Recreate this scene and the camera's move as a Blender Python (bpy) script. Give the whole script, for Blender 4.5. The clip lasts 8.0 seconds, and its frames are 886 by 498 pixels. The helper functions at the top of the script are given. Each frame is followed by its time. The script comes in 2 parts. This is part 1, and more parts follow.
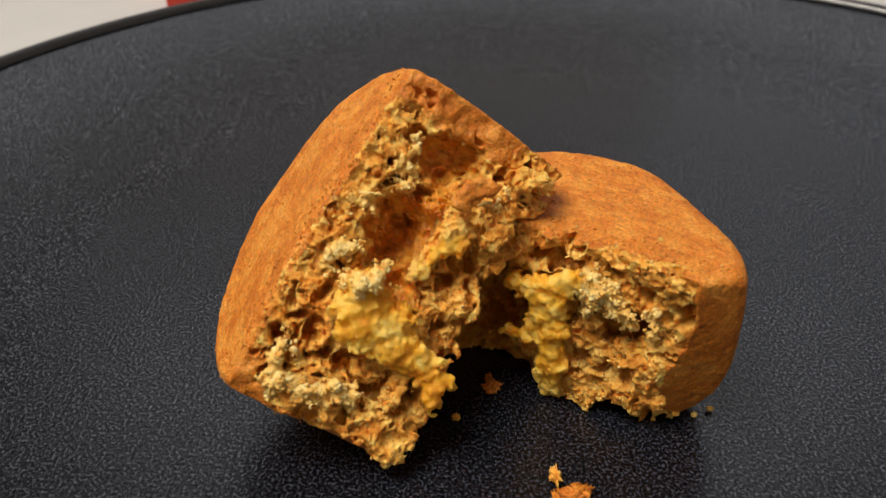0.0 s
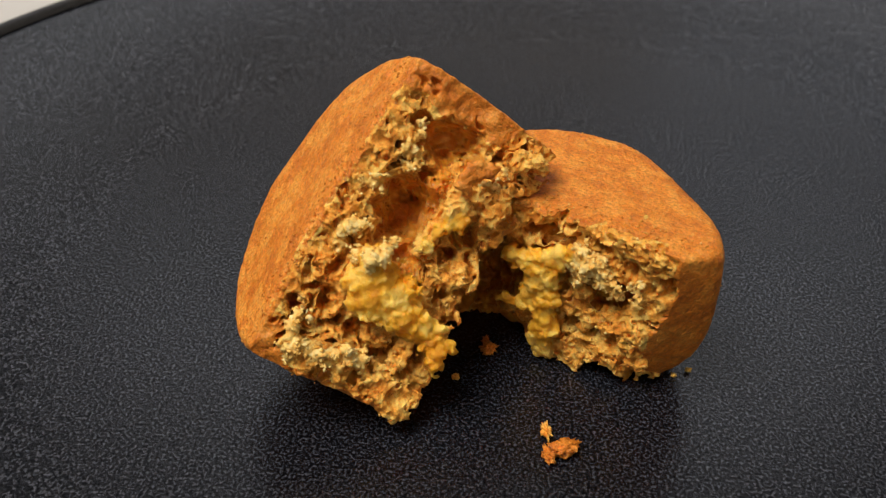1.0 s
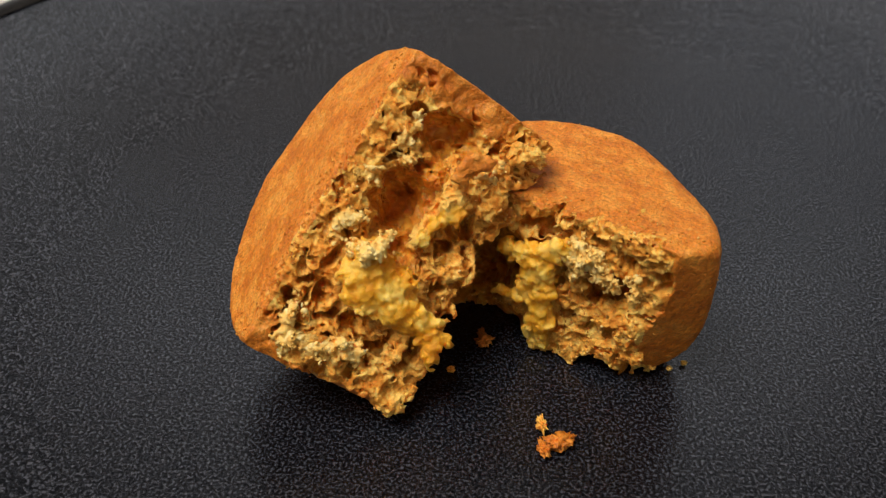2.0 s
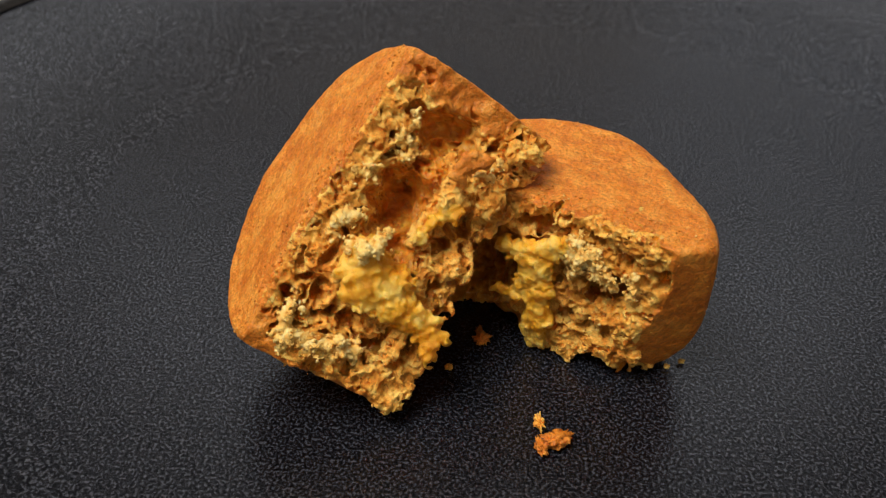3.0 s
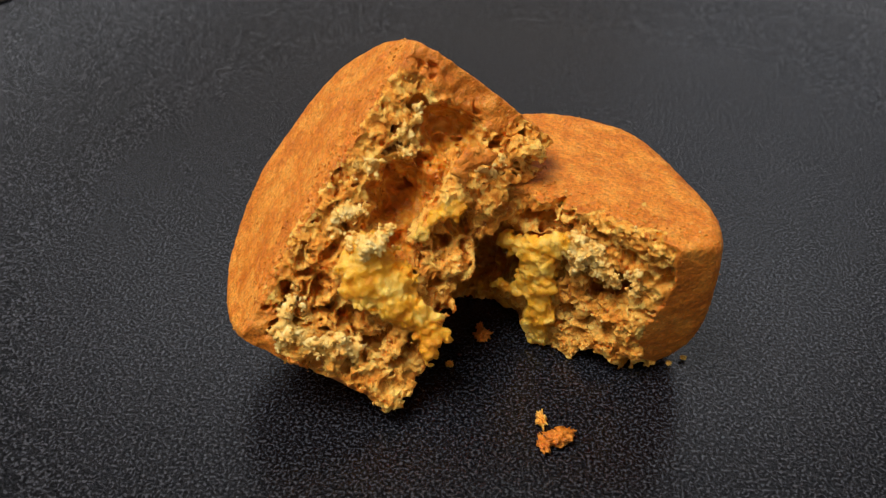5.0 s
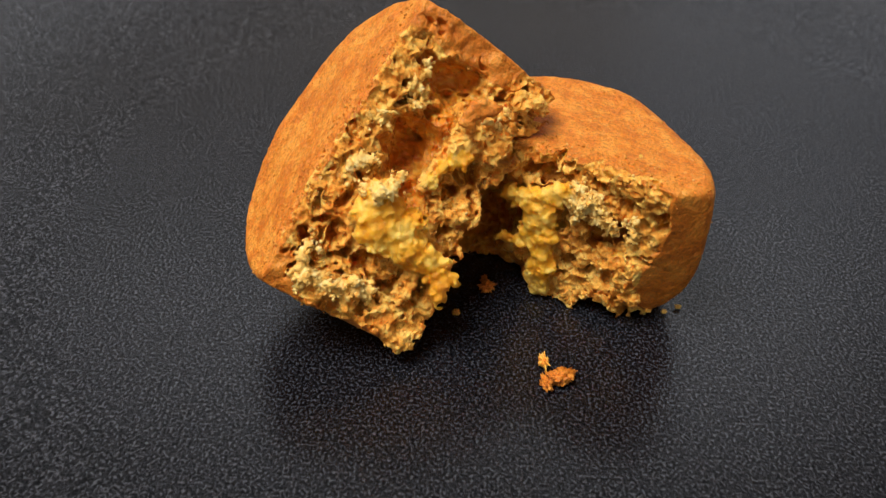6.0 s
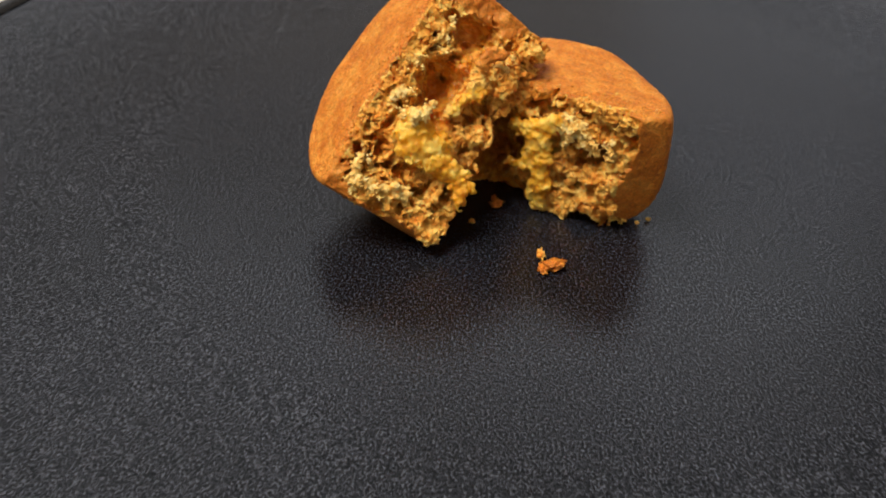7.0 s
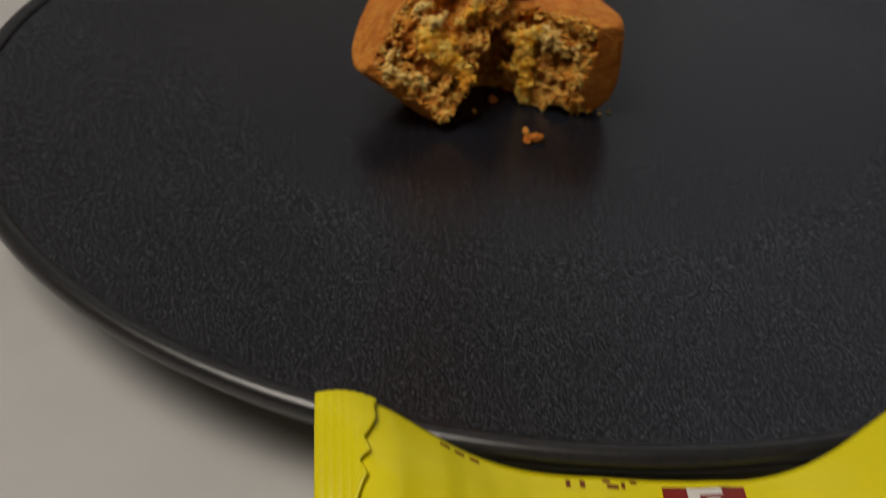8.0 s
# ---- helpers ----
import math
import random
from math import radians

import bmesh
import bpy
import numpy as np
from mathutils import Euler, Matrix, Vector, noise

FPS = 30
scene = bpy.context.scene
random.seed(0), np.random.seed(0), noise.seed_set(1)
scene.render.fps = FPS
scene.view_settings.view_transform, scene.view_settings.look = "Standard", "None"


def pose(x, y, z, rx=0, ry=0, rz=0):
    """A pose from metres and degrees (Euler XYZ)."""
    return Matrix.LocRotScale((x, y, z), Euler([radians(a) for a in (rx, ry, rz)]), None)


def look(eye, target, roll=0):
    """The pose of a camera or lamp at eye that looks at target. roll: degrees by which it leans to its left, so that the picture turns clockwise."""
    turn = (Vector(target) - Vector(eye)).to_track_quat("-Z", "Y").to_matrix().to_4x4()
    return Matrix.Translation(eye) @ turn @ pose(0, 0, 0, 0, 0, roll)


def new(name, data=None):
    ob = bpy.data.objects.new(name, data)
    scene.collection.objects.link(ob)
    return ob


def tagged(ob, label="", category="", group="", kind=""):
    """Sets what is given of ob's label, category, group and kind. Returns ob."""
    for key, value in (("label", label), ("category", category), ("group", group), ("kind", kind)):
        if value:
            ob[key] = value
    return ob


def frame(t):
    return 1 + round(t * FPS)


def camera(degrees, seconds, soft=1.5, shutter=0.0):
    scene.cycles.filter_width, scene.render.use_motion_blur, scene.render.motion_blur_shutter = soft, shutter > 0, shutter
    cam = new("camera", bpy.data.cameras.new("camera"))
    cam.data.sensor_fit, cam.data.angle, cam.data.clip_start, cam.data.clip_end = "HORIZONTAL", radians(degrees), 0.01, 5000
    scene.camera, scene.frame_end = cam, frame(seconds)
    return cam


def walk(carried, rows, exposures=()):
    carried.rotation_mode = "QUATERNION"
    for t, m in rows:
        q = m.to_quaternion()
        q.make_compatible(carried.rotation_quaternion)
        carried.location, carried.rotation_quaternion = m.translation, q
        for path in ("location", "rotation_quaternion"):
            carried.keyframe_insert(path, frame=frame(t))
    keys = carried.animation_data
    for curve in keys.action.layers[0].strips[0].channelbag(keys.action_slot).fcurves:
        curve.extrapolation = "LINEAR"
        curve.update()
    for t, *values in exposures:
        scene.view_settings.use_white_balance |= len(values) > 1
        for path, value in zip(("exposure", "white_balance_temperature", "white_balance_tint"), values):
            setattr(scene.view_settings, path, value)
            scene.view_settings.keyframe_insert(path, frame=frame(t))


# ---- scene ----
def shot(x, y, z, yaw, pitch, roll):
    """A camera pose from centimetres and degrees."""
    return pose(x / 100, y / 100, z / 100, 90 + pitch, 0, yaw) @ pose(0, 0, 0, 0, 0, roll)


# ---- camera ----
cam = camera(52.2, 8.0, soft=1.2, shutter=0.3)
cam.data.dof.use_dof, cam.data.dof.focus_distance, cam.data.dof.aperture_fstop = True, 0.119, 40.0
walk(cam, [
    (0.0, shot(-1.048, -7.234, 8.216, 1.78, -34.04, 0.02)),
    (0.2, shot(-1.091, -7.125, 8.397, 1.80, -35.89, 0.05)),
    (0.5, shot(-1.275, -7.339, 8.693, 1.35, -36.35, 0.37)),
    (1.0, shot(-1.188, -7.726, 9.071, 0.99, -37.75, 0.81)),
    (1.5, shot(-1.220, -7.593, 9.130, 0.61, -38.54, 1.20)),
    (3.0, shot(-1.203, -7.595, 9.136, 0.40, -38.99, 1.53)),
    (3.5, shot(-1.254, -7.570, 9.099, 0.00, -38.91, 1.72)),
    (4.0, shot(-1.304, -7.579, 9.113, -0.15, -39.02, 1.85)),
    (4.5, shot(-1.278, -7.470, 9.125, -0.11, -39.26, 1.82)),
    (6.0, shot(-1.508, -8.463, 8.896, -0.88, -38.92, 2.23)),
    (6.5, shot(-1.573, -10.266, 9.174, -0.55, -38.36, 2.13)),
    (7.0, shot(-1.810, -12.197, 9.718, -0.72, -37.94, 2.44)),
    (7.5, shot(-1.933, -14.920, 10.590, -0.66, -38.36, 2.40)),
    (7.8, shot(-2.002, -16.994, 10.738, -0.50, -37.73, 2.60)),
    (8.0, shot(-1.877, -18.236, 10.335, -0.43, -36.82, 2.58)),
], exposures=[(0.0, 0.0), (4.5, 0.0), (6.0, 0.22), (7.4, 0.06), (8.0, -1.02)])

# ---- light ----
world = bpy.data.worlds.new("world")
scene.world = world
world.use_nodes = True
world.node_tree.nodes["Background"].inputs[0].default_value = (0.75, 0.85, 1.0, 1)
world.node_tree.nodes["Background"].inputs[1].default_value = 0.4


def area(name, eye, target, size, size_y, watts, colour):
    data = bpy.data.lights.new(name, "AREA")
    data.shape, data.size, data.size_y, data.energy, data.color = "RECTANGLE", size, size_y, watts, colour
    lamp = new(name, data)
    lamp.matrix_world = look(eye, target)
    return lamp


area("ceiling_lamp", (-0.58, -0.25, 1.42), (0, 0, 0), 0.75, 0.75, 29, (1.0, 0.915, 0.81))
area("ceiling_panel", (0.05, 1.70, 1.62), (0.05, 1.45, 0), 2.3, 0.5, 4.2, (0.93, 0.95, 1.0))
area("window_light", (0.75, 1.70, 0.75), (0.1, 0, 0), 0.7, 0.9, 0.4, (0.62, 0.78, 1.0))


# ---- materials ----
class Mat:
    """A small builder of node materials in object space."""

    def __init__(self, name, rough=0.6, specular=0.4, metallic=0.0):
        self.m = bpy.data.materials.new(name)
        self.m.use_nodes = True
        self.t = self.m.node_tree
        self.b = self.t.nodes["Principled BSDF"]
        self.b.inputs["Roughness"].default_value = rough
        self.b.inputs["Specular IOR Level"].default_value = specular
        self.b.inputs["Metallic"].default_value = metallic
        self.c = self.t.nodes.new("ShaderNodeTexCoord").outputs["Object"]

    def noise(self, scale, detail=3.0, rough=0.55, stretch=(1, 1, 1)):
        mp = self.t.nodes.new("ShaderNodeMapping")
        mp.inputs["Scale"].default_value = stretch
        n = self.t.nodes.new("ShaderNodeTexNoise")
        n.inputs["Scale"].default_value, n.inputs["Detail"].default_value, n.inputs["Roughness"].default_value = scale, detail, rough
        self.t.links.new(self.c, mp.inputs["Vector"])
        self.t.links.new(mp.outputs["Vector"], n.inputs["Vector"])
        return n.outputs["Fac"]

    def ramp(self, fac, *stops):
        r = self.t.nodes.new("ShaderNodeValToRGB")
        els = r.color_ramp.elements
        while len(els) < len(stops):
            els.new(0.5)
        for e, (p, col) in zip(els, stops):
            e.position, e.color = p, (*col, 1) if len(col) == 3 else col
        self.t.links.new(fac, r.inputs["Fac"])
        return r.outputs["Color"]

    def mix(self, a, b, fac, kind="MIX"):
        x = self.t.nodes.new("ShaderNodeMix")
        x.data_type, x.blend_type = "RGBA", kind
        for sock, val in ((x.inputs["Factor"], fac), (x.inputs["A"], a), (x.inputs["B"], b)):
            if isinstance(val, (int, float)):
                sock.default_value = val
            elif isinstance(val, tuple):
                sock.default_value = (*val, 1)
            else:
                self.t.links.new(val, sock)
        return x.outputs["Result"]

    def soft(self, weight, radius, scale):
        """Light that soaks a little way in, as in crumb and jam."""
        self.b.subsurface_method = "BURLEY"
        self.b.inputs["Subsurface Weight"].default_value = weight
        self.b.inputs["Subsurface Radius"].default_value = radius
        self.b.inputs["Subsurface Scale"].default_value = scale
        return self

    def colour(self, c):
        self.t.links.new(c, self.b.inputs["Base Color"])
        return self

    def roughness(self, c):
        self.t.links.new(c, self.b.inputs["Roughness"])
        return self

    def bump(self, *layers):
        last = None
        for fac, dist, strength in layers:
            n = self.t.nodes.new("ShaderNodeBump")
            n.inputs["Distance"].default_value, n.inputs["Strength"].default_value = dist, strength
            self.t.links.new(fac, n.inputs["Height"])
            if last:
                self.t.links.new(last, n.inputs["Normal"])
            last = n.outputs["Normal"]
        self.t.links.new(last, self.b.inputs["Normal"])
        return self


def grey(v):
    return (v, v, v)


m = Mat("baked_crust", 0.46, 0.45)
blotch = m.ramp(m.noise(330, 6, 0.68), (0.32, (0.52, 0.135, 0.010)), (0.48, (0.68, 0.212, 0.017)), (0.64, (0.80, 0.325, 0.045)))
fine = m.ramp(m.noise(2600, 3), (0.32, grey(0.60)), (0.52, grey(1.0)), (0.75, grey(1.30)))
col = m.mix(blotch, fine, 0.75, "MULTIPLY")
speck = m.ramp(m.noise(1500, 2, 0.4), (0.66, grey(0.0)), (0.74, grey(1.0)))
CRUST = m.soft(0.15, (1.0, 0.4, 0.12), 0.0006).colour(m.mix(col, (0.80, 0.46, 0.12), m.mix(grey(0.0), speck, 0.4))).roughness(m.ramp(m.noise(700, 3), (0.3, grey(0.38)), (0.7, grey(0.62)))).bump((m.noise(380, 5, 0.65), 0.0012, 0.45), (m.noise(1300, 4, 0.6), 0.0005, 0.6), (m.noise(4500, 3), 0.00016, 0.8)).m

m = Mat("torn_biscuit", 0.68, 0.3)
c1 = m.ramp(m.noise(520, 4, 0.6), (0.36, (0.66, 0.235, 0.024)), (0.48, (0.87, 0.415, 0.065)), (0.63, (0.96, 0.64, 0.160)))
c2 = m.ramp(m.noise(4200, 3), (0.34, grey(0.82)), (0.6, grey(1.08)))
CRUMB = m.soft(0.40, (1.0, 0.45, 0.15), 0.0009).colour(m.mix(c1, c2, 0.8, "MULTIPLY")).bump((m.noise(2600, 4), 0.0003, 0.7), (m.noise(7500, 2), 0.0002, 0.8)).m

m = Mat("fruit_core_and_shade", 0.30, 0.5)
c1 = m.ramp(m.noise(420, 4), (0.34, (0.48, 0.135, 0.010)), (0.50, (0.70, 0.270, 0.024)), (0.66, (0.86, 0.48, 0.080)))
CORE = m.soft(0.6, (1.0, 0.42, 0.10), 0.0020).colour(c1).bump((m.noise(2000, 4), 0.0003, 0.6), (m.noise(6000, 2), 0.0002, 0.6)).m

m = Mat("yellow_fruit", 0.34, 0.45)
c1 = m.ramp(m.noise(330, 5, 0.6), (0.34, (0.80, 0.31, 0.014)), (0.48, (0.94, 0.48, 0.034)), (0.64, (0.97, 0.67, 0.140)))
JAM = m.soft(0.75, (1.0, 0.62, 0.12), 0.0020).colour(c1).bump((m.noise(1500, 5, 0.65), 0.0006, 0.6), (m.noise(4500, 3), 0.0003, 0.7)).m

m = Mat("pale_crumb", 0.75, 0.25)
c1 = m.ramp(m.noise(800, 4), (0.32, (0.90, 0.46, 0.090)), (0.50, (0.97, 0.66, 0.195)), (0.68, (0.98, 0.81, 0.370)))
PALE = m.soft(0.4, (1.0, 0.7, 0.3), 0.0008).colour(c1).bump((m.noise(2600, 4), 0.0003, 0.8), (m.noise(6500, 2), 0.0002, 0.8)).m

m = Mat("crumb_grains", 0.7, 0.25)
rnd = m.t.nodes.new("ShaderNodeNewGeometry").outputs["Random Per Island"]
GRAIN = m.colour(m.ramp(rnd, (0.0, (0.44, 0.15, 0.020)), (0.5, (0.62, 0.29, 0.055)), (0.9, (0.74, 0.44, 0.120)), (1.0, (0.82, 0.62, 0.260)))).m
m = Mat("crust_grains", 0.6, 0.3)
rnd = m.t.nodes.new("ShaderNodeNewGeometry").outputs["Random Per Island"]
FLECK = m.colour(m.ramp(rnd, (0.0, (0.42, 0.13, 0.014)), (0.6, (0.62, 0.25, 0.035)), (0.94, (0.70, 0.36, 0.075)), (1.0, (0.78, 0.50, 0.180)))).m

m = Mat("matt_black_glaze", 0.22, 0.8)
grain = m.noise(2500, 3, 0.72)
c1 = m.ramp(grain, (0.40, (0.0010, 0.0014, 0.0026)), (0.52, (0.0045, 0.0058, 0.0095)), (0.63, (0.054, 0.058, 0.073)))
wide = m.ramp(m.noise(28, 3), (0.3, grey(0.85)), (0.7, grey(1.15)))
m.t.links.new(m.ramp(grain, (0.38, grey(0.22)), (0.50, grey(0.46)), (0.60, grey(0.74))), m.b.inputs["Specular IOR Level"])
GLAZE = m.colour(m.mix(c1, wide, 1.0, "MULTIPLY")).roughness(m.ramp(m.noise(900, 3), (0.3, grey(0.17)), (0.7, grey(0.27)))).bump((grain, 0.00010, 0.32)).m

m = Mat("smooth_black_rim", 0.30, 0.8)
RIM = m.colour(m.ramp(m.noise(900, 3), (0.35, (0.008, 0.0082, 0.009)), (0.65, (0.018, 0.018, 0.019)))).bump((m.noise(500, 3), 0.0002, 0.15)).m

m = Mat("white_table", 0.45, 0.4)
TABLE = m.colour(m.ramp(m.noise(30, 5), (0.3, (0.51, 0.505, 0.495)), (0.7, (0.58, 0.572, 0.562)))).bump((m.noise(900, 3), 0.0002, 0.2)).m

m = Mat("yellow_film", 0.28, 0.5)
YELLOW = m.colour(m.ramp(m.noise(60, 3), (0.3, (0.76, 0.66, 0.003)), (0.7, (0.83, 0.73, 0.008)))).bump((m.noise(140, 3), 0.001, 0.25)).m
m = Mat("red_print", 0.3, 0.5)
RED = m.colour(m.ramp(m.noise(300, 2), (0.3, (0.20, 0.012, 0.012)), (0.7, (0.27, 0.018, 0.018)))).m
m = Mat("white_print", 0.35, 0.5)
WHITE = m.colour(m.ramp(m.noise(300, 2), (0.3, (0.70, 0.68, 0.64)), (0.7, (0.80, 0.78, 0.74)))).m
m = Mat("brown_print", 0.35, 0.5)
BROWN = m.colour(m.ramp(m.noise(300, 2), (0.3, (0.16, 0.03, 0.006)), (0.7, (0.22, 0.05, 0.008)))).m
m = Mat("red_card", 0.5, 0.4)
CARD = m.colour(m.ramp(m.noise(120, 3), (0.3, (0.40, 0.030, 0.018)), (0.7, (0.48, 0.042, 0.022)))).m
m = Mat("painted_wall", 0.8, 0.3)
WALL = m.colour(m.ramp(m.noise(4, 4), (0.3, (0.65, 0.64, 0.63)), (0.7, (0.71, 0.70, 0.69)))).bump((m.noise(120, 3), 0.001, 0.2)).m
m = Mat("floor_boards", 0.5, 0.4)
FLOOR = m.colour(m.ramp(m.noise(6, 5, 0.6, (1, 8, 1)), (0.3, (0.20, 0.12, 0.07)), (0.7, (0.30, 0.19, 0.11)))).m


# ---- mesh helpers ----
def link(name, verts, faces, material, parent=None, label="", smooth=True):
    me = bpy.data.meshes.new(name)
    me.from_pydata(verts, [], faces)
    me.materials.append(material)
    me.polygons.foreach_set("use_smooth", [smooth] * len(me.polygons))
    me.update()
    ob = new(name, me)
    ob.parent = parent
    if label:
        ob["label"] = label
    return ob


def box(name, lo, hi, material, parent=None, label="", bevel=0.0):
    bm = bmesh.new()
    bmesh.ops.create_cube(bm, size=1)
    size, mid = Vector(hi) - Vector(lo), (Vector(hi) + Vector(lo)) / 2
    for v in bm.verts:
        v.co = Vector(a * b for a, b in zip(v.co, size)) + mid
    if bevel:
        bmesh.ops.bevel(bm, geom=bm.edges[:], offset=bevel, segments=2, affect="EDGES", profile=0.7)
    me = bpy.data.meshes.new(name)
    bm.to_mesh(me)
    bm.free()
    me.materials.append(material)
    ob = new(name, me)
    ob.parent = parent
    if label:
        ob["label"] = label
    return ob


def lathe(name, profile, material, steps=256, parent=None, label=""):
    """A closed profile of (radius, height) in centimetres, turned round z."""
    verts, faces, n = [], [], len(profile)
    for i in range(steps):
        a = 2 * math.pi * i / steps
        verts += [(r * math.cos(a) / 100, r * math.sin(a) / 100, z / 100) for r, z in profile]
    for i in range(steps):
        for j in range(n - 1):
            a, b = i * n + j, (i + 1) % steps * n + j
            faces.append((a, b, b + 1, a + 1))
    return link(name, verts, faces, material, parent, label)


# ---- room ----
TABLE_Z = -0.010
ROOM = ((-1.9, -1.7), (1.9, 2.1))
(x0, y0), (x1, y1) = ROOM
tagged(box("floor", (x0, y0, -0.80), (x1, y1, -0.75), FLOOR), "brown wooden floor under the table", "floor", kind="structure")
tagged(box("ceiling", (x0, y0, 1.66), (x1, y1, 1.71), WALL), "plain off-white painted ceiling", "ceiling", kind="structure")
tagged(box("wall_west", (x0 - 0.1, y0, -0.75), (x0, y1, 1.66), WALL), "plain off-white painted wall", "wall", kind="structure")
tagged(box("wall_east", (x1, y0, -0.75), (x1 + 0.1, y1, 1.66), WALL), "plain off-white painted wall", "wall", kind="structure")
tagged(box("wall_south", (x0, y0 - 0.1, -0.75), (x1, y0, 1.66), WALL), "plain off-white painted wall", "wall", kind="structure")
tagged(box("wall_north", (x0, y1, -0.75), (x1, y1 + 0.1, 1.66), WALL), "plain off-white painted wall", "wall", kind="structure")

table = tagged(new("table"), "white smooth table under the black plate", "table")
table.location = (0, 0, -0.75)
box("tabletop", (-0.60, -0.40, 0.71), (0.60, 0.50, 0.75 + TABLE_Z), TABLE, table, bevel=0.004)
for sx in (-0.55, 0.55):
    for sy in (-0.35, 0.45):
        box("leg", (sx - 0.025, sy - 0.025, 0.0), (sx + 0.025, sy + 0.025, 0.71), TABLE, table, bevel=0.003)


# ---- plate ----
def well_profile():
    pts = [(0.001, 0.0), (3, 0.0), (6, 0.0)]
    for i in range(1, 25):                      # the inside sweeps gently up to the lip
        a = i / 24
        pts.append((7.0 + 6.42 * a, 0.70 * a ** 2.6))
    return pts


def rim_profile():
    pts = []
    for i in range(15):                         # rounded lip, then the tucked-in outside and the foot
        a = math.radians(165 - 195 * i / 14)
        pts.append((13.59 + 0.19 * math.cos(a), 0.68 + 0.19 * math.sin(a)))
    return pts + [(13.62, 0.40), (13.38, 0.05), (12.9, -0.25), (12.0, -0.55), (10.5, -0.78), (9.2, -0.82),
                  (9.1, -0.97), (8.9, -1.0), (8.6, -0.97), (8.5, -0.7), (0.001, -0.66)]


plate = tagged(new("plate"), "large round matt black ceramic plate with a raised rim", "plate")
plate.location = (0.0070, 0.0363, 0)
lathe("well", well_profile(), GLAZE, parent=plate, label="speckled matt black inside")
lathe("rim", rim_profile(), RIM, parent=plate, label="smooth black rim and underside")


# ---- broken pastry ----
def lattice(shape, cell, seed):
    """Smooth noise of about -1 to 1 on a grid, with features of that many cells."""
    rng = np.random.default_rng(seed)
    mats, dims = [], []
    for n in shape:
        k = int(n / cell) + 5
        u = np.arange(n) / cell + rng.random() + 1
        i = u.astype(int)
        f = u - i
        w = np.stack([(1 - f) ** 3, 3 * f ** 3 - 6 * f ** 2 + 4, -3 * f ** 3 + 3 * f ** 2 + 3 * f + 1, f ** 3], 1) / 6
        a = np.zeros((n, k), np.float32)
        for j in range(4):
            a[np.arange(n), i - 1 + j] = w[:, j]
        mats.append(a)
        dims.append(k)
    g = rng.normal(size=dims).astype(np.float32) * 1.6
    for axis, a in enumerate(mats):
        g = np.moveaxis(np.tensordot(a, g, (1, axis)), 0, axis)
    return g


def surface(d, lo, h):
    """The zero surface of a distance grid as points and quads."""
    inside = d < 0
    nx, ny, nz = d.shape
    total = np.zeros((nx - 1, ny - 1, nz - 1, 3), np.float32)
    count = np.zeros((nx - 1, ny - 1, nz - 1), np.float32)
    corner = [(i, j, k) for i in (0, 1) for j in (0, 1) for k in (0, 1)]

    def cut(a, c):
        return a[c[0]:nx - 1 + c[0], c[1]:ny - 1 + c[1], c[2]:nz - 1 + c[2]]

    for a in corner:
        for axis in range(3):
            if a[axis]:
                continue
            b = tuple(v + (n == axis) for n, v in enumerate(a))
            da, db = cut(d, a), cut(d, b)
            hit = cut(inside, a) != cut(inside, b)
            s = np.where(hit, da / np.where(hit, da - db, 1), 0)
            for n in range(3):
                total[..., n] += np.where(hit, a[n] + (s if n == axis else 0), 0)
            count += hit
    live = count > 0
    index = np.full(live.shape, -1, np.int64)
    cells = np.argwhere(live)
    index[live] = np.arange(len(cells))
    pts = (cells + total[live] / count[live][:, None]) * h + lo
    quads = []
    for axis in range(3):
        p, q = (axis + 1) % 3, (axis + 2) % 3
        sl = [slice(None)] * 3
        sl[axis] = slice(0, -1)
        low = inside[tuple(sl)]
        sl[axis] = slice(1, None)
        high = inside[tuple(sl)]
        e = np.argwhere(low != high)
        e = e[(e[:, p] > 0) & (e[:, q] > 0) & (e[:, p] < d.shape[p] - 1) & (e[:, q] < d.shape[q] - 1)]
        flip = ~low[tuple(e.T)]
        ring = []
        for op, oq in ((0, 0), (-1, 0), (-1, -1), (0, -1)):
            c = e.copy()
            c[:, p] += op
            c[:, q] += oq
            ring.append(index[tuple(c.T)])
        ring = np.stack(ring, 1)
        ring[flip] = ring[flip][:, ::-1]
        quads.append(ring)
    return pts, np.concatenate(quads), cells


def disc(x, y, z, radius, height, edge):
    """Distance to a disc with rounded edges that stands on z = 0."""
    r = np.sqrt(x * x + y * y) - radius + edge
    v = np.abs(z - height / 2) - height / 2 + edge
    return np.minimum(np.maximum(r, v), 0) + np.sqrt(np.maximum(r, 0) ** 2 + np.maximum(v, 0) ** 2) - edge


def rod(x, y, z, a, b, r, flat=1.3):
    """Distance to a rod from a to b, thinner along y."""
    a, b = np.array(a, float), np.array(b, float)
    ab = b - a
    t = np.clip(((x - a[0]) * ab[0] + (y - a[1]) * ab[1] + (z - a[2]) * ab[2]) / max(ab @ ab, 1e-6), 0, 1)
    return np.sqrt((x - a[0] - t * ab[0]) ** 2 + ((y - a[1] - t * ab[1]) * flat) ** 2 + (z - a[2] - t * ab[2]) ** 2) - r


def smooth_min(a, b, k):
    h = np.clip(0.5 + 0.5 * (b - a) / k, 0, 1)
    return b + (a - b) * h - k * h * (1 - h)


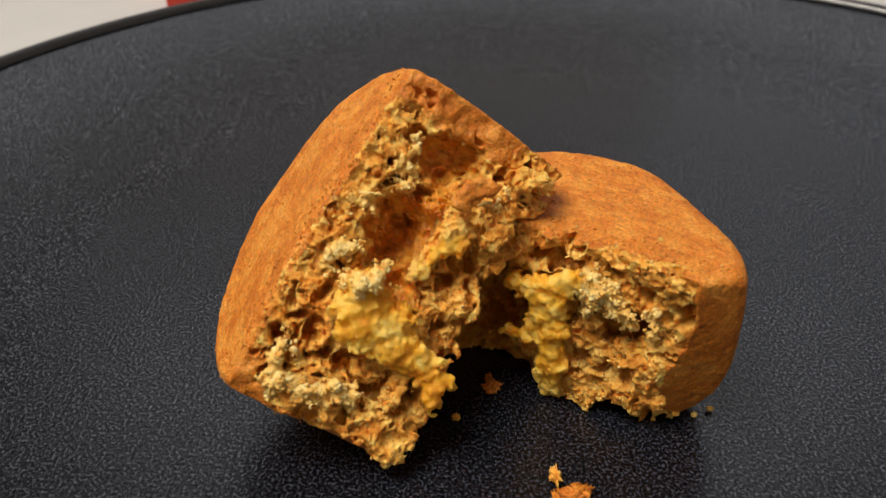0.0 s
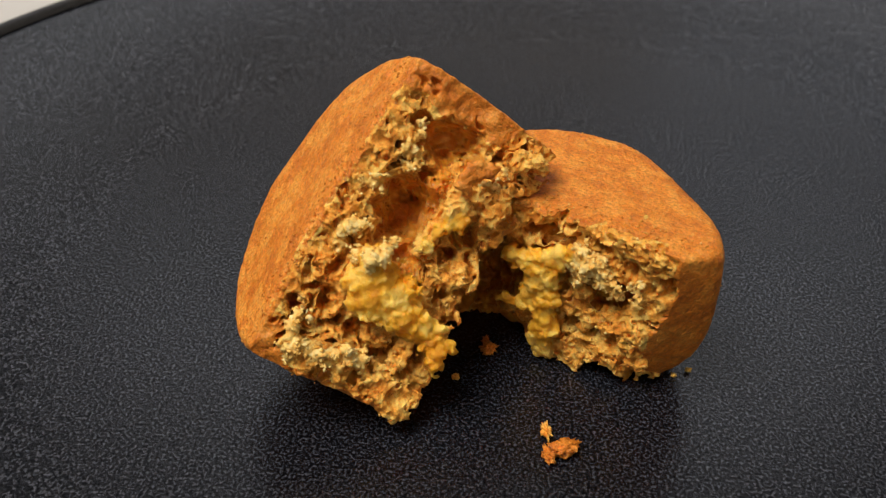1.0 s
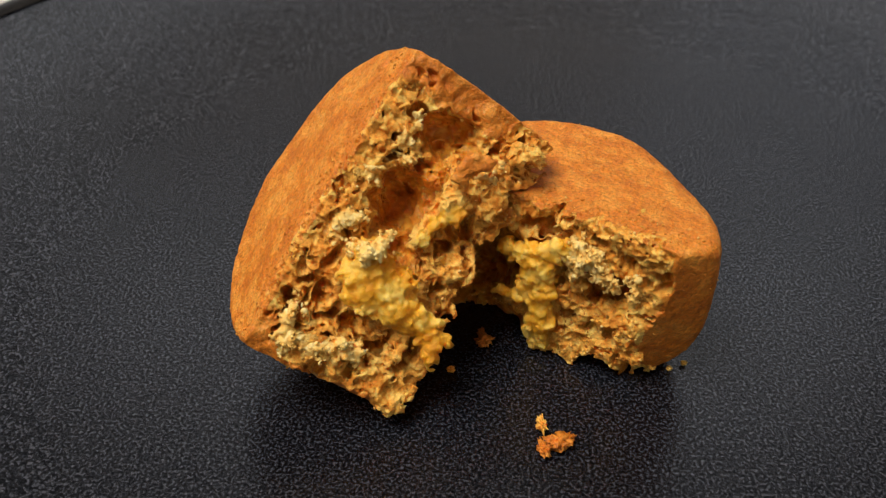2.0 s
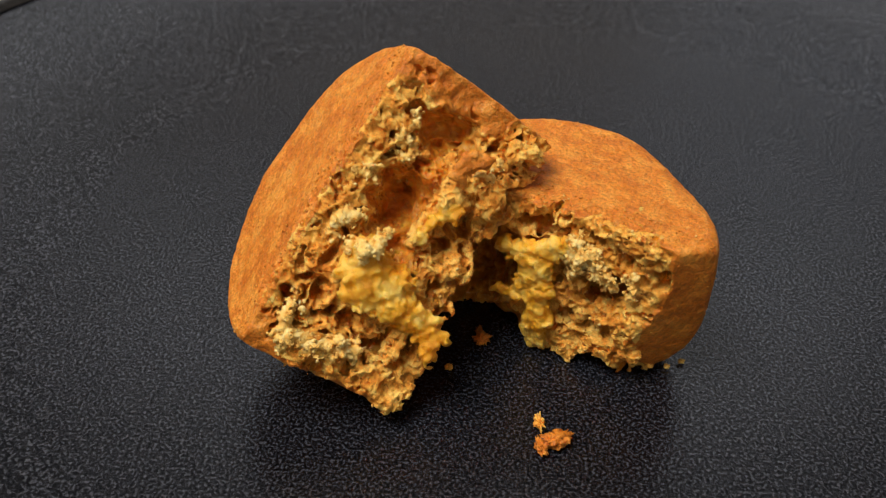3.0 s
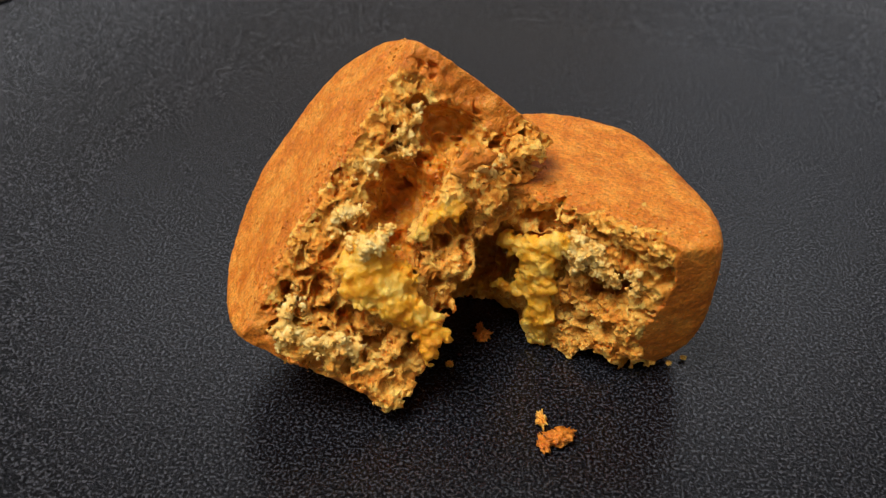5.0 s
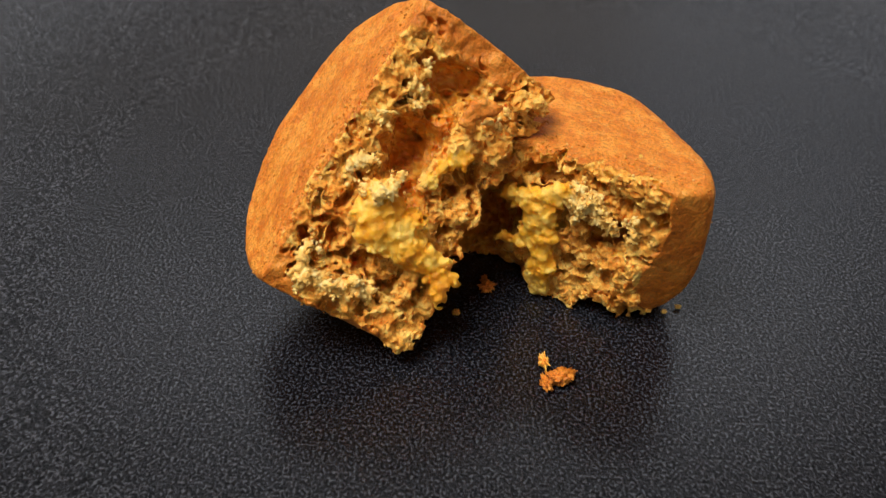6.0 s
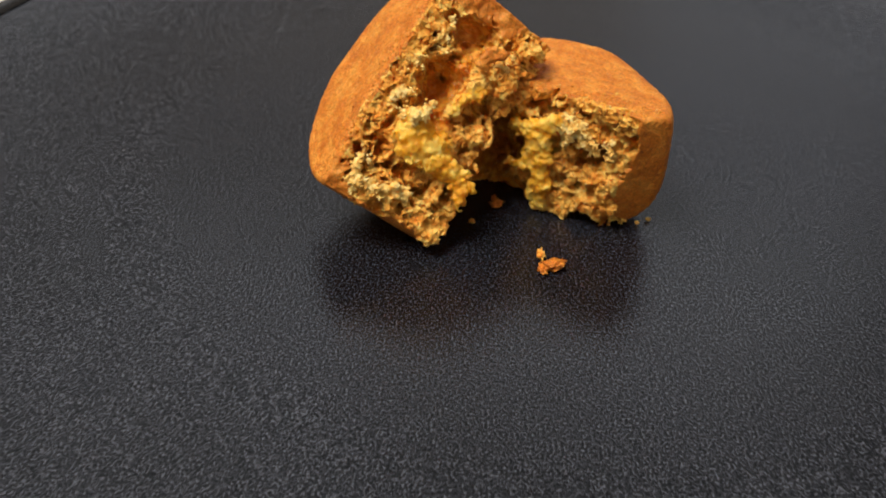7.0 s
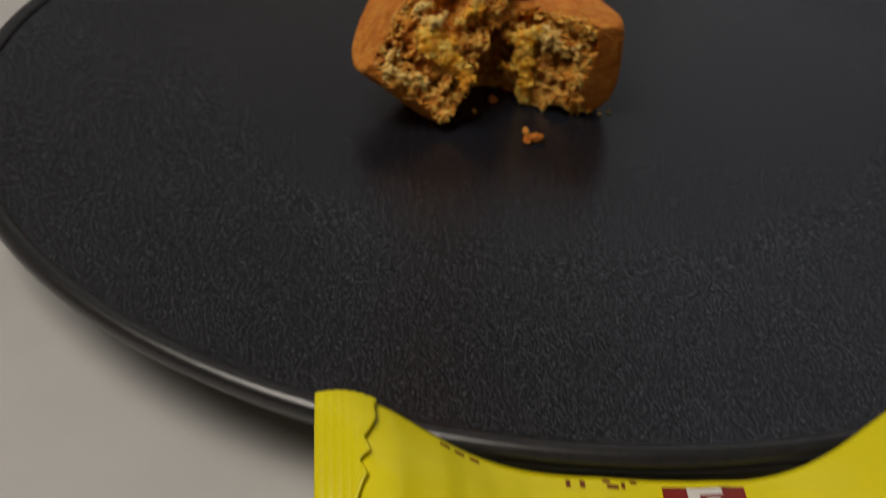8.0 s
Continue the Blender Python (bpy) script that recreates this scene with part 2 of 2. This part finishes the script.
PARTS = (("crust", CRUST, "smooth golden-brown baked crust"), ("torn_biscuit", CRUMB, "rough tan torn biscuit"),
         ("fruit_core_and_shade", CORE, "sticky amber fruit filling, and creases of the tear shaded in its colour"), ("fruit_chunk", JAM, "yellow pineapple filling"),
         ("pale_crumb", PALE, "pale cream crumbs"), ("crust_flake", CRUST, "loose flake of golden crust"))


def pastry(name, m, label, radius, height, seed, front, slope, pits, yellow, pale, lumps, flakes, clip, tilt=0.0, shift=0.0, wide=1.0, barrel=0.0, pinch=None, press=None, folded=False, edge=0.16, under=0.0):
    """One torn half of a round filled pastry, in centimetres: x along the tear, y into the piece, z through its thickness."""
    h = 0.0145
    lo = np.array([-radius * wide - 0.2 + min(shift, 0), -0.95, -0.35])
    hi = np.array([radius * wide + 0.2 + max(shift, 0), radius + 0.25, height + 0.2 + 2.0 * math.sin(radians(tilt))])
    shape = tuple(((hi - lo) / h).astype(int))
    x, y, z = np.meshgrid(*(np.arange(n, dtype=np.float32) * np.float32(h) + np.float32(l) for n, l in zip(shape, lo)), indexing="ij", sparse=True)
    n1, n2, n5, n3, n4 = (lattice(shape, c / h, seed + i) for i, c in enumerate((0.52, 0.20, 0.13, 0.08, 0.042)))
    sheet2 = shape[:1] + (1,) + shape[2:]
    wx = x + 0.09 * lattice(sheet2, 0.26 / h, seed + 20) + 0.06 * lattice(sheet2, 0.10 / h, seed + 30) + 0.03 * lattice(sheet2, 0.05 / h, seed + 40)
    wz = z + 0.09 * lattice(sheet2, 0.26 / h, seed + 21) + 0.06 * lattice(sheet2, 0.10 / h, seed + 31) + 0.03 * lattice(sheet2, 0.05 / h, seed + 41)
    # the disc, which may lean against the plane of the tear
    ct, st = math.cos(radians(tilt)), math.sin(radians(tilt))
    top = height / max(ct, 0.1)
    dy, dz = y * ct + (z - top) * st, (z - top) * ct - y * st + height
    swell = barrel * (1 - (2 * dz / height - 1) ** 2)
    skin = disc((x - shift) / wide, dy, dz, radius, height, edge) - swell + 0.020 * n1 + 0.006 * n2
    skin = skin - 0.03 * np.maximum(0, 1 - (x * x + dy * dy) / radius ** 2) * (dz > height / 2)
    if under:                                   # the lower edge is rounded off more
        ring = np.sqrt(((x - shift) / wide) ** 2 + dy * dy) - radius
        skin = -smooth_min(-skin, -(ring + under - dz) * 0.707, 0.3)
    if pinch:                                   # a flat side, pressed in a little
        px, py, nx, ny = pinch
        skin = -smooth_min(-skin, -((x - px) * nx + (y - py) * ny + 0.36 * np.clip(1 - z / height, 0, 1) ** 1.6), 0.10)
    if press:                                   # the round outline, flattened on one side
        skin = -smooth_min(-skin, -(x * press[0] + y * press[1] - press[2]), 0.4)
    if folded:                                  # the lower edge has crumbled away along the tear
        skin = np.maximum(skin, 0.22 + 0.07 * n2 + 0.05 * n5 - z - 0.12 * np.abs(x - 0.3) - np.maximum(0, y - 0.3) ** 2 * 4)
    # the tear: a rough sheet with hollows
    face = front + slope * x + 0.06 * lattice(sheet2, 0.45 / h, seed + 9)
    hollow = 0.0 * face
    for px, pz, rx, rz, deep in pits:
        hollow = np.maximum(hollow, deep * np.exp(-(((wx - px) / rx) ** 2 + ((wz - pz) / rz) ** 2) ** 2))
    rng = np.random.default_rng(seed + 60)
    for px, pz, r in zip(rng.uniform(-radius, radius, 150), rng.uniform(0.1, height, 150), 0.03 + 0.07 * rng.random(150) ** 2):
        hollow = np.maximum(hollow, 2.2 * r * np.exp(-(((wx - px) / r) ** 2 + ((wz - pz) / (r * rng.uniform(0.6, 1.2))) ** 2) ** 2))
    face = face + 1.45 * hollow
    depth = -skin
    body = np.maximum(skin, face - y + 0.022 * n2 + 0.020 * n3)
    soft = np.clip((depth - 0.02) / 0.10, 0, 1)
    fold = 0.0 * wx
    if folded:                                  # crust that wraps round the ends of the tear
        fold = np.clip((z - 1.88 - (x + 1.6) * 0.5) / 0.08, 0, 1) * np.clip((-1.40 - x) / 0.1, 0, 1)
        fold = np.maximum(fold, np.clip((wx - 1.76) / 0.06, 0, 1) * np.clip((wz - 0.62) / 0.1, 0, 1))
    soft = soft * (1 - fold)
    near = np.clip((face + 0.70 - y) / 0.25, 0, 1)
    lip = np.clip(1 - (y - face + 0.10 * n1 + 0.08 * n2) / 0.28, 0, 1) * (1 - fold)
    if pinch:                                   # the pressed side keeps a clean edge
        lip = lip * np.clip((1.72 - x) / 0.1, 0, 1)
    # sharp webs between small hollows, as where a crumb has been pulled apart
    web = 0.025 * np.abs(n2) + 0.045 * np.abs(n5 + 0.3 * n3) + 0.050 * np.abs(n3) + 0.055 * np.abs(n4)
    clump = 0.050 * np.abs(n5) + 0.060 * np.abs(n3) + 0.055 * np.abs(n4)
    pore = np.maximum(0.10 * (n2 + 0.7 * n1 - 0.95), 0.07 * (n5 + 0.5 * n2 - 0.85)) + 0.02 * n3
    inner = np.maximum(body + (web - 0.072) * near, np.where(near > 0, np.minimum(np.minimum(pore, depth - 0.12), face + 0.20 - y), -1))
    d = body + 0.004 * n3 + 0.004 * n4 - 0.035 * np.maximum(0, n3 + 0.6 * n2 - 1.35) + lip * (0.7 * web - 0.05)
    d = d * (1 - soft) + inner * soft
    # thin ragged flakes that stand out of the tear
    ragged = np.maximum(0.10 * np.abs(n5 + 0.5 * n2 + 0.35 * n3) - 0.020 + 0.02 * n4, face - 0.01 - 0.04 * n2 - 0.045 * n3 - 0.035 * n4 - y)
    ragged = np.maximum(np.maximum(ragged, y - face - 0.30), 0.07 - depth + fold)
    d = np.minimum(d, ragged)
    crust = (depth < 0.035 + 0.015 * n3) & (lip * (0.75 + 0.45 * n2 + 0.45 * n3) < 0.62)
    # filling amber deep inside and in hollows; web creases get it as painted shade
    amber = (depth + 0.14 * n1 + 0.10 * n2 > 0.85) | (hollow + 0.05 * n2 + 0.04 * n3 > 0.11) | (web > 0.125 + 0.03 * n1)
    tag = np.where(crust | (fold > 0.5), 0, np.where(amber, 2, 1)).astype(np.int8)
    del body, inner, ragged, pore, lip, near, soft, crust, amber

    def add(rods, ident, k, rough, flat=1.3):
        for a, b, r in rods:
            reach = r + 0.28
            box3 = tuple(slice(max(0, int((min(a[i], b[i]) - reach - lo[i]) / h)), max(1, int((max(a[i], b[i]) + reach - lo[i]) / h))) for i in range(3))
            sx, sy, sz = box3
            only = (sx, slice(0, 1), sz)
            w = rod(wx[only], y[:, sy], wz[only], a, b, r, flat) + rough(box3)
            tag[box3] = np.where(w < d[box3] + 0.012, ident, tag[box3])
            d[box3] = smooth_min(w, d[box3], k)

    add(lumps, 1, 0.05, lambda c: 1.1 * (web[c] - 0.072))
    add(yellow, 3, 0.02, lambda c: 0.035 * n5[c] + 0.045 * n3[c] + 0.045 * n4[c], 1.8)
    add(pale, 4, 0.05, lambda c: 1.2 * (0.075 - clump[c]))
    add(flakes, 5, 0.02, lambda c: 0.35 * (web[c] - 0.072), 2.2)
    d = np.maximum(d, clip(x, y, z, m))
    d[0], d[-1], d[:, 0], d[:, -1], d[:, :, 0], d[:, :, -1] = (1,) * 6
    pts, quads, cells = surface(d.astype(np.float32), lo, h)
    owner = tag[tuple(cells[quads[:, 0]].T)]
    thing = tagged(new(name), label, "pastry", "broken pastry halves")
    thing.matrix_world = m
    for ident, (part_name, material, part_label) in enumerate(PARTS):
        mine = quads[owner == ident]
        if len(mine) < 20:
            continue
        used, back = np.unique(mine, return_inverse=True)
        link(part_name, (pts[used] / 100).tolist(), back.reshape(-1, 4).tolist(), material, thing, part_label)
    rng = np.random.default_rng(seed)
    mid, out = pts[quads].mean(1), np.cross(pts[quads[:, 2]] - pts[quads[:, 0]], pts[quads[:, 3]] - pts[quads[:, 1]])
    out /= np.linalg.norm(out, axis=1)[:, None] + 1e-9
    torn = np.flatnonzero((owner > 0) & (owner < 3) & (out[:, 1] < 0.3))
    rim = np.flatnonzero((owner == 0) & (mid[:, 1] < front + slope * mid[:, 0] + 0.45) & (out[:, 2] > 0.5))
    skin_all = np.flatnonzero(owner == 0)
    scatter("crumb_dust", mid, out, rng.choice(torn, 1600), 0.006, 0.026, GRAIN, thing, rng, "fine loose pastry grains")
    cream = np.flatnonzero(owner == 4)
    scatter("cream_dust", mid, out, rng.choice(cream, 600), 0.007, 0.030, PALE, thing, rng, "fine pale loose grains")
    scatter("crust_dust", mid, out, np.concatenate([rng.choice(rim, 500), rng.choice(skin_all, 160)]), 0.005, 0.020, FLECK, thing, rng, "fine loose crust grains")
    return thing


def scatter(name, mid, out, pick, small, large, material, parent, rng, label):
    """Many tiny uneven grains on a surface, as one mesh."""
    bm = bmesh.new()
    bmesh.ops.create_icosphere(bm, subdivisions=1, radius=1)
    ball = np.array([v.co[:] for v in bm.verts])
    tris = np.array([[v.index for v in f.verts] for f in bm.faces])
    bm.free()
    n, k = len(pick), len(ball)
    size = small + (large - small) * rng.random(n) ** 2.2
    turn = np.linalg.qr(rng.normal(size=(n, 3, 3)))[0]
    shape = ball[None] * (1 + 0.45 * rng.normal(size=(n, k, 1))) * rng.uniform(0.5, 1.2, (n, 1, 3))
    shape = np.einsum("nij,nkj->nki", turn, shape) * size[:, None, None]
    at = mid[pick] + out[pick] * size[:, None] * 0.35
    verts = (shape + at[:, None]).reshape(-1, 3) / 100
    faces = (tris[None] + k * np.arange(n)[:, None, None]).reshape(-1, 3)
    ob = link(name, verts.tolist(), faces.tolist(), material, parent, label)
    ob["kind"] = "stuff"
    return ob


def frame_of(origin, ax, ay, az):
    """A pose from an origin in centimetres and three axes."""
    ax = Vector(ax).normalized()
    az = (Vector(az) - ax * ax.dot(Vector(az))).normalized()
    ay = az.cross(ax)
    return Matrix.Translation(Vector(origin) / 100) @ Matrix((ax, ay, az)).transposed().to_4x4()


def to_world(x, y, z, m):
    o = m.translation * 100
    return [m[i][0] * x + m[i][1] * y + m[i][2] * z + o[i] for i in range(3)]


LYING = frame_of((0, 1.9, 0), (0.876, -0.48, 0), None, (0, 0, 1))
LEANING = frame_of((-0.928, 1.207, 1.41), (0.514, 0.494, 0.701), None, (-0.812, 0.019, 0.583))


def on_plate(x, y, z, m):
    return 0.012 - to_world(x, y, z, m)[2]


def on_plate_and_half(x, y, z, m):
    """Keeps the leaning half above the plate and off the lying half."""
    wx, wy, wz = to_world(x, y, z, m)
    back = LYING.inverted()
    o = back.translation * 100
    lx, ly, lz = (back[i][0] * wx + back[i][1] * wy + back[i][2] * wz + o[i] for i in range(3))
    other = np.maximum(disc(lx, ly, lz, 2.1, 2.45, 0.16), -0.35 - ly)
    return np.maximum(0.012 - wz, 0.03 - other)


pastry("pastry_half", LYING, "torn half of a golden pastry lying flat, yellow filling showing", 1.96, 2.42, 11, -0.27, 0.0,
       pits=[(-0.55, 0.10, 0.50, 0.40, 0.28), (1.02, 1.36, 0.36, 0.28, 0.62), (0.08, 2.12, 0.30, 0.10, 0.32), (-0.38, 1.35, 0.26, 0.34, 0.50), (-1.0, 1.1, 0.50, 1.0, 0.70),
             (0.62, 1.48, 0.22, 0.16, 0.30), (0.72, 0.80, 0.28, 0.14, 0.22), (1.38, 1.95, 0.12, 0.14, 0.15), (0.95, 0.02, 0.55, 0.16, 0.26), (1.78, 0.05, 0.35, 0.30, 0.24)],
       yellow=[((-0.30, -0.42, 1.72), (0.05, -0.40, 1.62), 0.14), ((0.02, -0.42, 1.76), (0.34, -0.40, 1.94), 0.16), ((0.12, -0.40, 1.60), (0.14, -0.38, 1.10), 0.19),
               ((0.12, -0.36, 1.05), (0.24, -0.36, 0.62), 0.20), ((0.20, -0.35, 0.58), (0.16, -0.34, 0.22), 0.15), ((-0.60, -0.42, 1.02), (-0.10, -0.36, 0.98), 0.08)],
       pale=[((0.56, -0.33, 1.98), (0.76, -0.34, 1.78), 0.13), ((0.78, -0.32, 1.92), (1.0, -0.30, 1.72), 0.11), ((1.05, -0.30, 1.72), (1.12, -0.27, 1.58), 0.08), ((1.40, -0.26, 1.66), (1.38, -0.26, 1.52), 0.08)],
       lumps=[((1.08, -0.16, 1.08), (1.36, -0.14, 1.16), 0.12), ((0.62, -0.22, 1.50), (0.66, -0.22, 1.40), 0.10), ((1.74, 0.08, 0.16), (1.70, 0.02, 0.04), 0.09),
              ((0.70, -0.20, 1.02), (0.74, -0.20, 0.86), 0.11), ((0.50, -0.24, 0.34), (0.66, -0.22, 0.22), 0.13), ((1.1, -0.2, 0.55), (1.5, -0.2, 0.5), 0.12)],
       flakes=[], clip=on_plate, shift=0.10, wide=1.085, barrel=0.12, pinch=(1.86, -0.30, 0.66, -0.75), press=(0.66, 0.75, 1.99), under=0.42)

pastry("pastry_half", LEANING, "torn half of a golden pastry propped on edge, yellow filling showing", 1.96, 2.22, 47, -0.17, 0.08,
       pits=[(0.38, 1.42, 0.42, 0.32, 0.42), (-0.05, 1.10, 0.26, 0.16, 0.30), (1.46, 1.28, 0.28, 0.42, 0.32), (1.58, 0.64, 0.10, 0.12, 0.32),
             (-0.95, 1.74, 0.13, 0.12, 0.26), (-1.02, 1.44, 0.12, 0.12, 0.26), (-1.06, 1.17, 0.15, 0.10, 0.26), (-1.25, 0.76, 0.09, 0.09, 0.24), (-0.93, 2.03, 0.09, 0.07, 0.2),
             (-1.50, 0.55, 0.12, 0.07, 0.22), (0.20, 0.62, 0.13, 0.10, 0.24), (0.66, 0.45, 0.12, 0.09, 0.22), (-0.25, 0.45, 0.10, 0.08, 0.22), (-1.35, 2.02, 0.07, 0.06, 0.18),
             (-0.52, 1.92, 0.14, 0.10, 0.16), (1.0, 1.40, 0.10, 0.10, 0.26)],
       yellow=[((-0.36, -0.40, 1.44), (-0.56, -0.40, 1.20), 0.34), ((-0.54, -0.42, 1.12), (-0.68, -0.40, 0.72), 0.29),
               ((-0.66, -0.42, 0.65), (-0.72, -0.42, 0.24), 0.22), ((-0.72, -0.42, 0.22), (-0.76, -0.42, 0.02), 0.17), ((-0.78, -0.42, 0.02), (-0.95, -0.40, -0.08), 0.05),
               ((0.32, -0.28, 0.98), (0.62, -0.28, 0.88), 0.13)],
       pale=[((-0.20, -0.56, 1.62), (-0.14, -0.54, 1.48), 0.15), ((-0.34, -0.42, 1.80), (-0.30, -0.42, 1.72), 0.08), ((-1.32, -0.34, 1.94), (-1.62, -0.34, 1.76), 0.13), ((-1.64, -0.34, 1.70), (-1.56, -0.34, 1.25), 0.12),
             ((-1.50, -0.32, 1.20), (-1.38, -0.30, 0.95), 0.09), ((-0.20, -0.22, 1.96), (0.06, -0.20, 1.90), 0.09), ((0.52, -0.16, 1.98), (0.60, -0.16, 1.92), 0.08),
             ((1.10, -0.08, 1.86), (1.42, -0.06, 1.80), 0.08), ((0.95, -0.1, 1.72), (1.0, -0.1, 1.62), 0.07), ((1.28, -0.20, 0.56), (1.36, -0.18, 0.50), 0.07)],
       lumps=[((-1.50, -0.22, 0.60), (-1.74, -0.24, 0.25), 0.16), ((0.18, -0.22, 1.02), (0.72, -0.22, 0.82), 0.12), ((0.60, -0.22, 0.96), (1.0, -0.22, 1.0), 0.13),
              ((1.72, -0.16, 0.48), (1.90, -0.12, 0.36), 0.13), ((-0.1, -0.18, 0.5), (0.1, -0.18, 0.3), 0.12), ((-0.9, -0.3, 0.55), (-1.15, -0.3, 0.45), 0.12), ((0.9, -0.2, 0.5), (1.3, -0.2, 0.35), 0.12)],
       flakes=[((1.08, -0.40, 1.02), (1.46, -0.38, 0.80), 0.14)], clip=on_plate_and_half, tilt=12.5, shift=0.10, wide=1.05, folded=True, edge=0.08)


# ---- loose crumbs ----
def crumb(x, y, size, turn, seed, material, label):
    """A small flat broken crumb that lies on the plate."""
    bm = bmesh.new()
    bmesh.ops.create_icosphere(bm, subdivisions=4, radius=1)
    for v in bm.verts:
        p = v.co.copy()
        n = noise.fractal(p * 2.1 + Vector((seed, 0, 0)), 0.6, 2.1, 5) + 0.5 * noise.noise(p * 5 + Vector((0, seed, 0)))
        v.co = p * max(0.35, 1 + 0.75 * n)
        v.co.x *= size[0] / 200
        v.co.y *= size[1] / 200
        v.co.z *= size[2] / 200
    low = min(v.co.z for v in bm.verts)
    for v in bm.verts:
        v.co.z -= low
    me = bpy.data.meshes.new("crumb")
    bm.to_mesh(me)
    bm.free()
    me.materials.append(material)
    me.polygons.foreach_set("use_smooth", [True] * len(me.polygons))
    ob = new("crumb", me)
    ob.matrix_world = pose(x / 100, y / 100, 0.0001, 0, 0, turn)
    return tagged(ob, label, "crumb", "crumbs on the plate")


crumb(0.24, -0.20, (0.36, 0.20, 0.12), 22, 3.1, CRUST, "flat orange crust crumb on the black plate")
crumb(0.05, -0.29, (0.13, 0.22, 0.10), 10, 8.4, CRUST, "flat orange crust crumb on the black plate")
crumb(0.04, 0.10, (0.11, 0.22, 0.11), 12, 5.7, CRUMB, "slim pale orange crumb on the black plate")
crumb(-0.68, 1.60, (0.20, 0.17, 0.12), 30, 1.3, CRUST, "small orange crumb beside the pastry")
crumb(-0.72, 1.78, (0.09, 0.11, 0.09), 0, 6.3, CRUST, "tiny orange crumb beside the pastry")
crumb(-1.14, 1.05, (0.09, 0.08, 0.06), 0, 2.2, CRUMB, "tiny tan crumb beside the pastry")
crumb(2.10, 1.31, (0.08, 0.06, 0.05), 20, 4.9, PALE, "tiny pale crumb beside the pastry")
crumb(1.88, 1.20, (0.07, 0.06, 0.05), 40, 7.7, PALE, "tiny pale crumb beside the pastry")


# ---- wrapper ----
def bell(u, c, w):
    return math.exp(-((u - c) / w) ** 2)


def film(u, v, lift=0.0):
    """The wrapper's upper side, in centimetres: u along it, v from its far edge to the near one."""
    s = v ** 1.3
    edge = 0.62 + 0.62 * bell(u, -3.0, 1.55) + 0.95 * bell(u, 5.1, 1.5)
    far = -10.30 + 0.75 * bell(u, -3.2, 1.5) + 0.95 * bell(u, 5.1, 1.5)
    wrinkle = noise.noise(Vector((u * 1.1, v * 3, 0.3))) * 0.10 + noise.noise(Vector((u * 3.2, v * 2, 4.0))) * 0.035
    z = edge * (1 - s) + (TABLE_Z * 100 + 0.12) * s + (0.55 * bell(u, -2.0, 1.3) + 0.25 + 0.5 * bell(u, 4.2, 1.2)) * math.sin(math.pi * min(v * 1.05, 1)) + wrinkle * min(1, 4 * v + 0.2)
    x = u + 0.7 * v * max(0, min(1, (0.5 - u) / 3.5))
    return (x / 100, (far - 5.6 * v) / 100, (z + lift) / 100)


def sheet(name, u0, u1, v0, v1, nu, nv, material, parent, lift=0.0, label="", thick=None, teeth=0.0):
    verts, faces = [], []
    for i in range(nu + 1):
        for j in range(nv + 1):
            v = v0 + (v1 - v0) * j / nv
            u_end = u1 - (0.9 * v if teeth else 0) + (teeth * min(1, v / 0.10) * (abs((v * 21 + 0.2 + 0.4 * math.sin(v * 31)) % 2 - 1) - 0.5) if teeth else 0)
            u = u0 + (u_end - u0) * i / nu
            verts.append(film(u, v, lift + (0.007 * math.sin(u * 55) if teeth else 0)))
    for i in range(nu):
        for j in range(nv):
            a = i * (nv + 1) + j
            faces.append((a, a + 1, a + nv + 2, a + nv + 1)[::-1])
    ob = link(name, verts, faces, material, parent, label)
    if thick:
        mod = ob.modifiers.new("thick", "SOLIDIFY")
        mod.thickness, mod.offset = thick / 100, -1
    return ob


wrapper = tagged(new("wrapper"), "crumpled bright yellow plastic pastry wrapper leaning on the plate", "wrapper")
sheet("film", -3.42, 6.0, 0.0, 1.0, 180, 70, YELLOW, wrapper, 0.0, thick=0.03)
sheet("crimped_seal", -3.46, -2.62, 0.0, 0.9, 24, 160, YELLOW, wrapper, 0.09, "folded yellow seal with a toothed edge", thick=0.03, teeth=0.13)
sheet("label_patch", 1.24, 2.33, 0.022, 0.42, 24, 30, RED, wrapper, 0.045, "dark red printed patch")
sheet("label_mark", 1.56, 1.72, 0.026, 0.30, 12, 20, WHITE, wrapper, 0.055, "white printed mark")
sheet("label_mark", 1.72, 2.02, 0.026, 0.045, 12, 6, WHITE, wrapper, 0.055, "white printed mark")
sheet("label_mark", 1.80, 1.98, 0.055, 0.30, 12, 20, WHITE, wrapper, 0.055, "white printed mark")
for u, v, wide, tall in ((-0.05, 0.016, 0.06, 0.022), (0.14, 0.014, 0.07, 0.022), (0.45, 0.008, 0.10, 0.010), (0.50, 0.022, 0.16, 0.012), (0.70, 0.012, 0.05, 0.020),
                         (0.82, 0.006, 0.09, 0.010), (2.00, 0.020, 0.16, 0.010), (2.14, 0.034, 0.14, 0.010)):
    sheet("printed_bar", u, u + wide, v, v + tall, 3, 4, BROWN, wrapper, 0.045)
for u in (-1.75, -1.55, -1.35):
    sheet("printed_bar", u, u + 0.13, 0.018, 0.030, 3, 4, BROWN, wrapper, 0.045)

# ---- red box behind the plate ----
card_box = tagged(box("gift_box", (-0.1015, 0.190, TABLE_Z), (-0.040, 0.250, 0.012), CARD, bevel=0.001), "red cardboard box on the table behind the plate", "box")
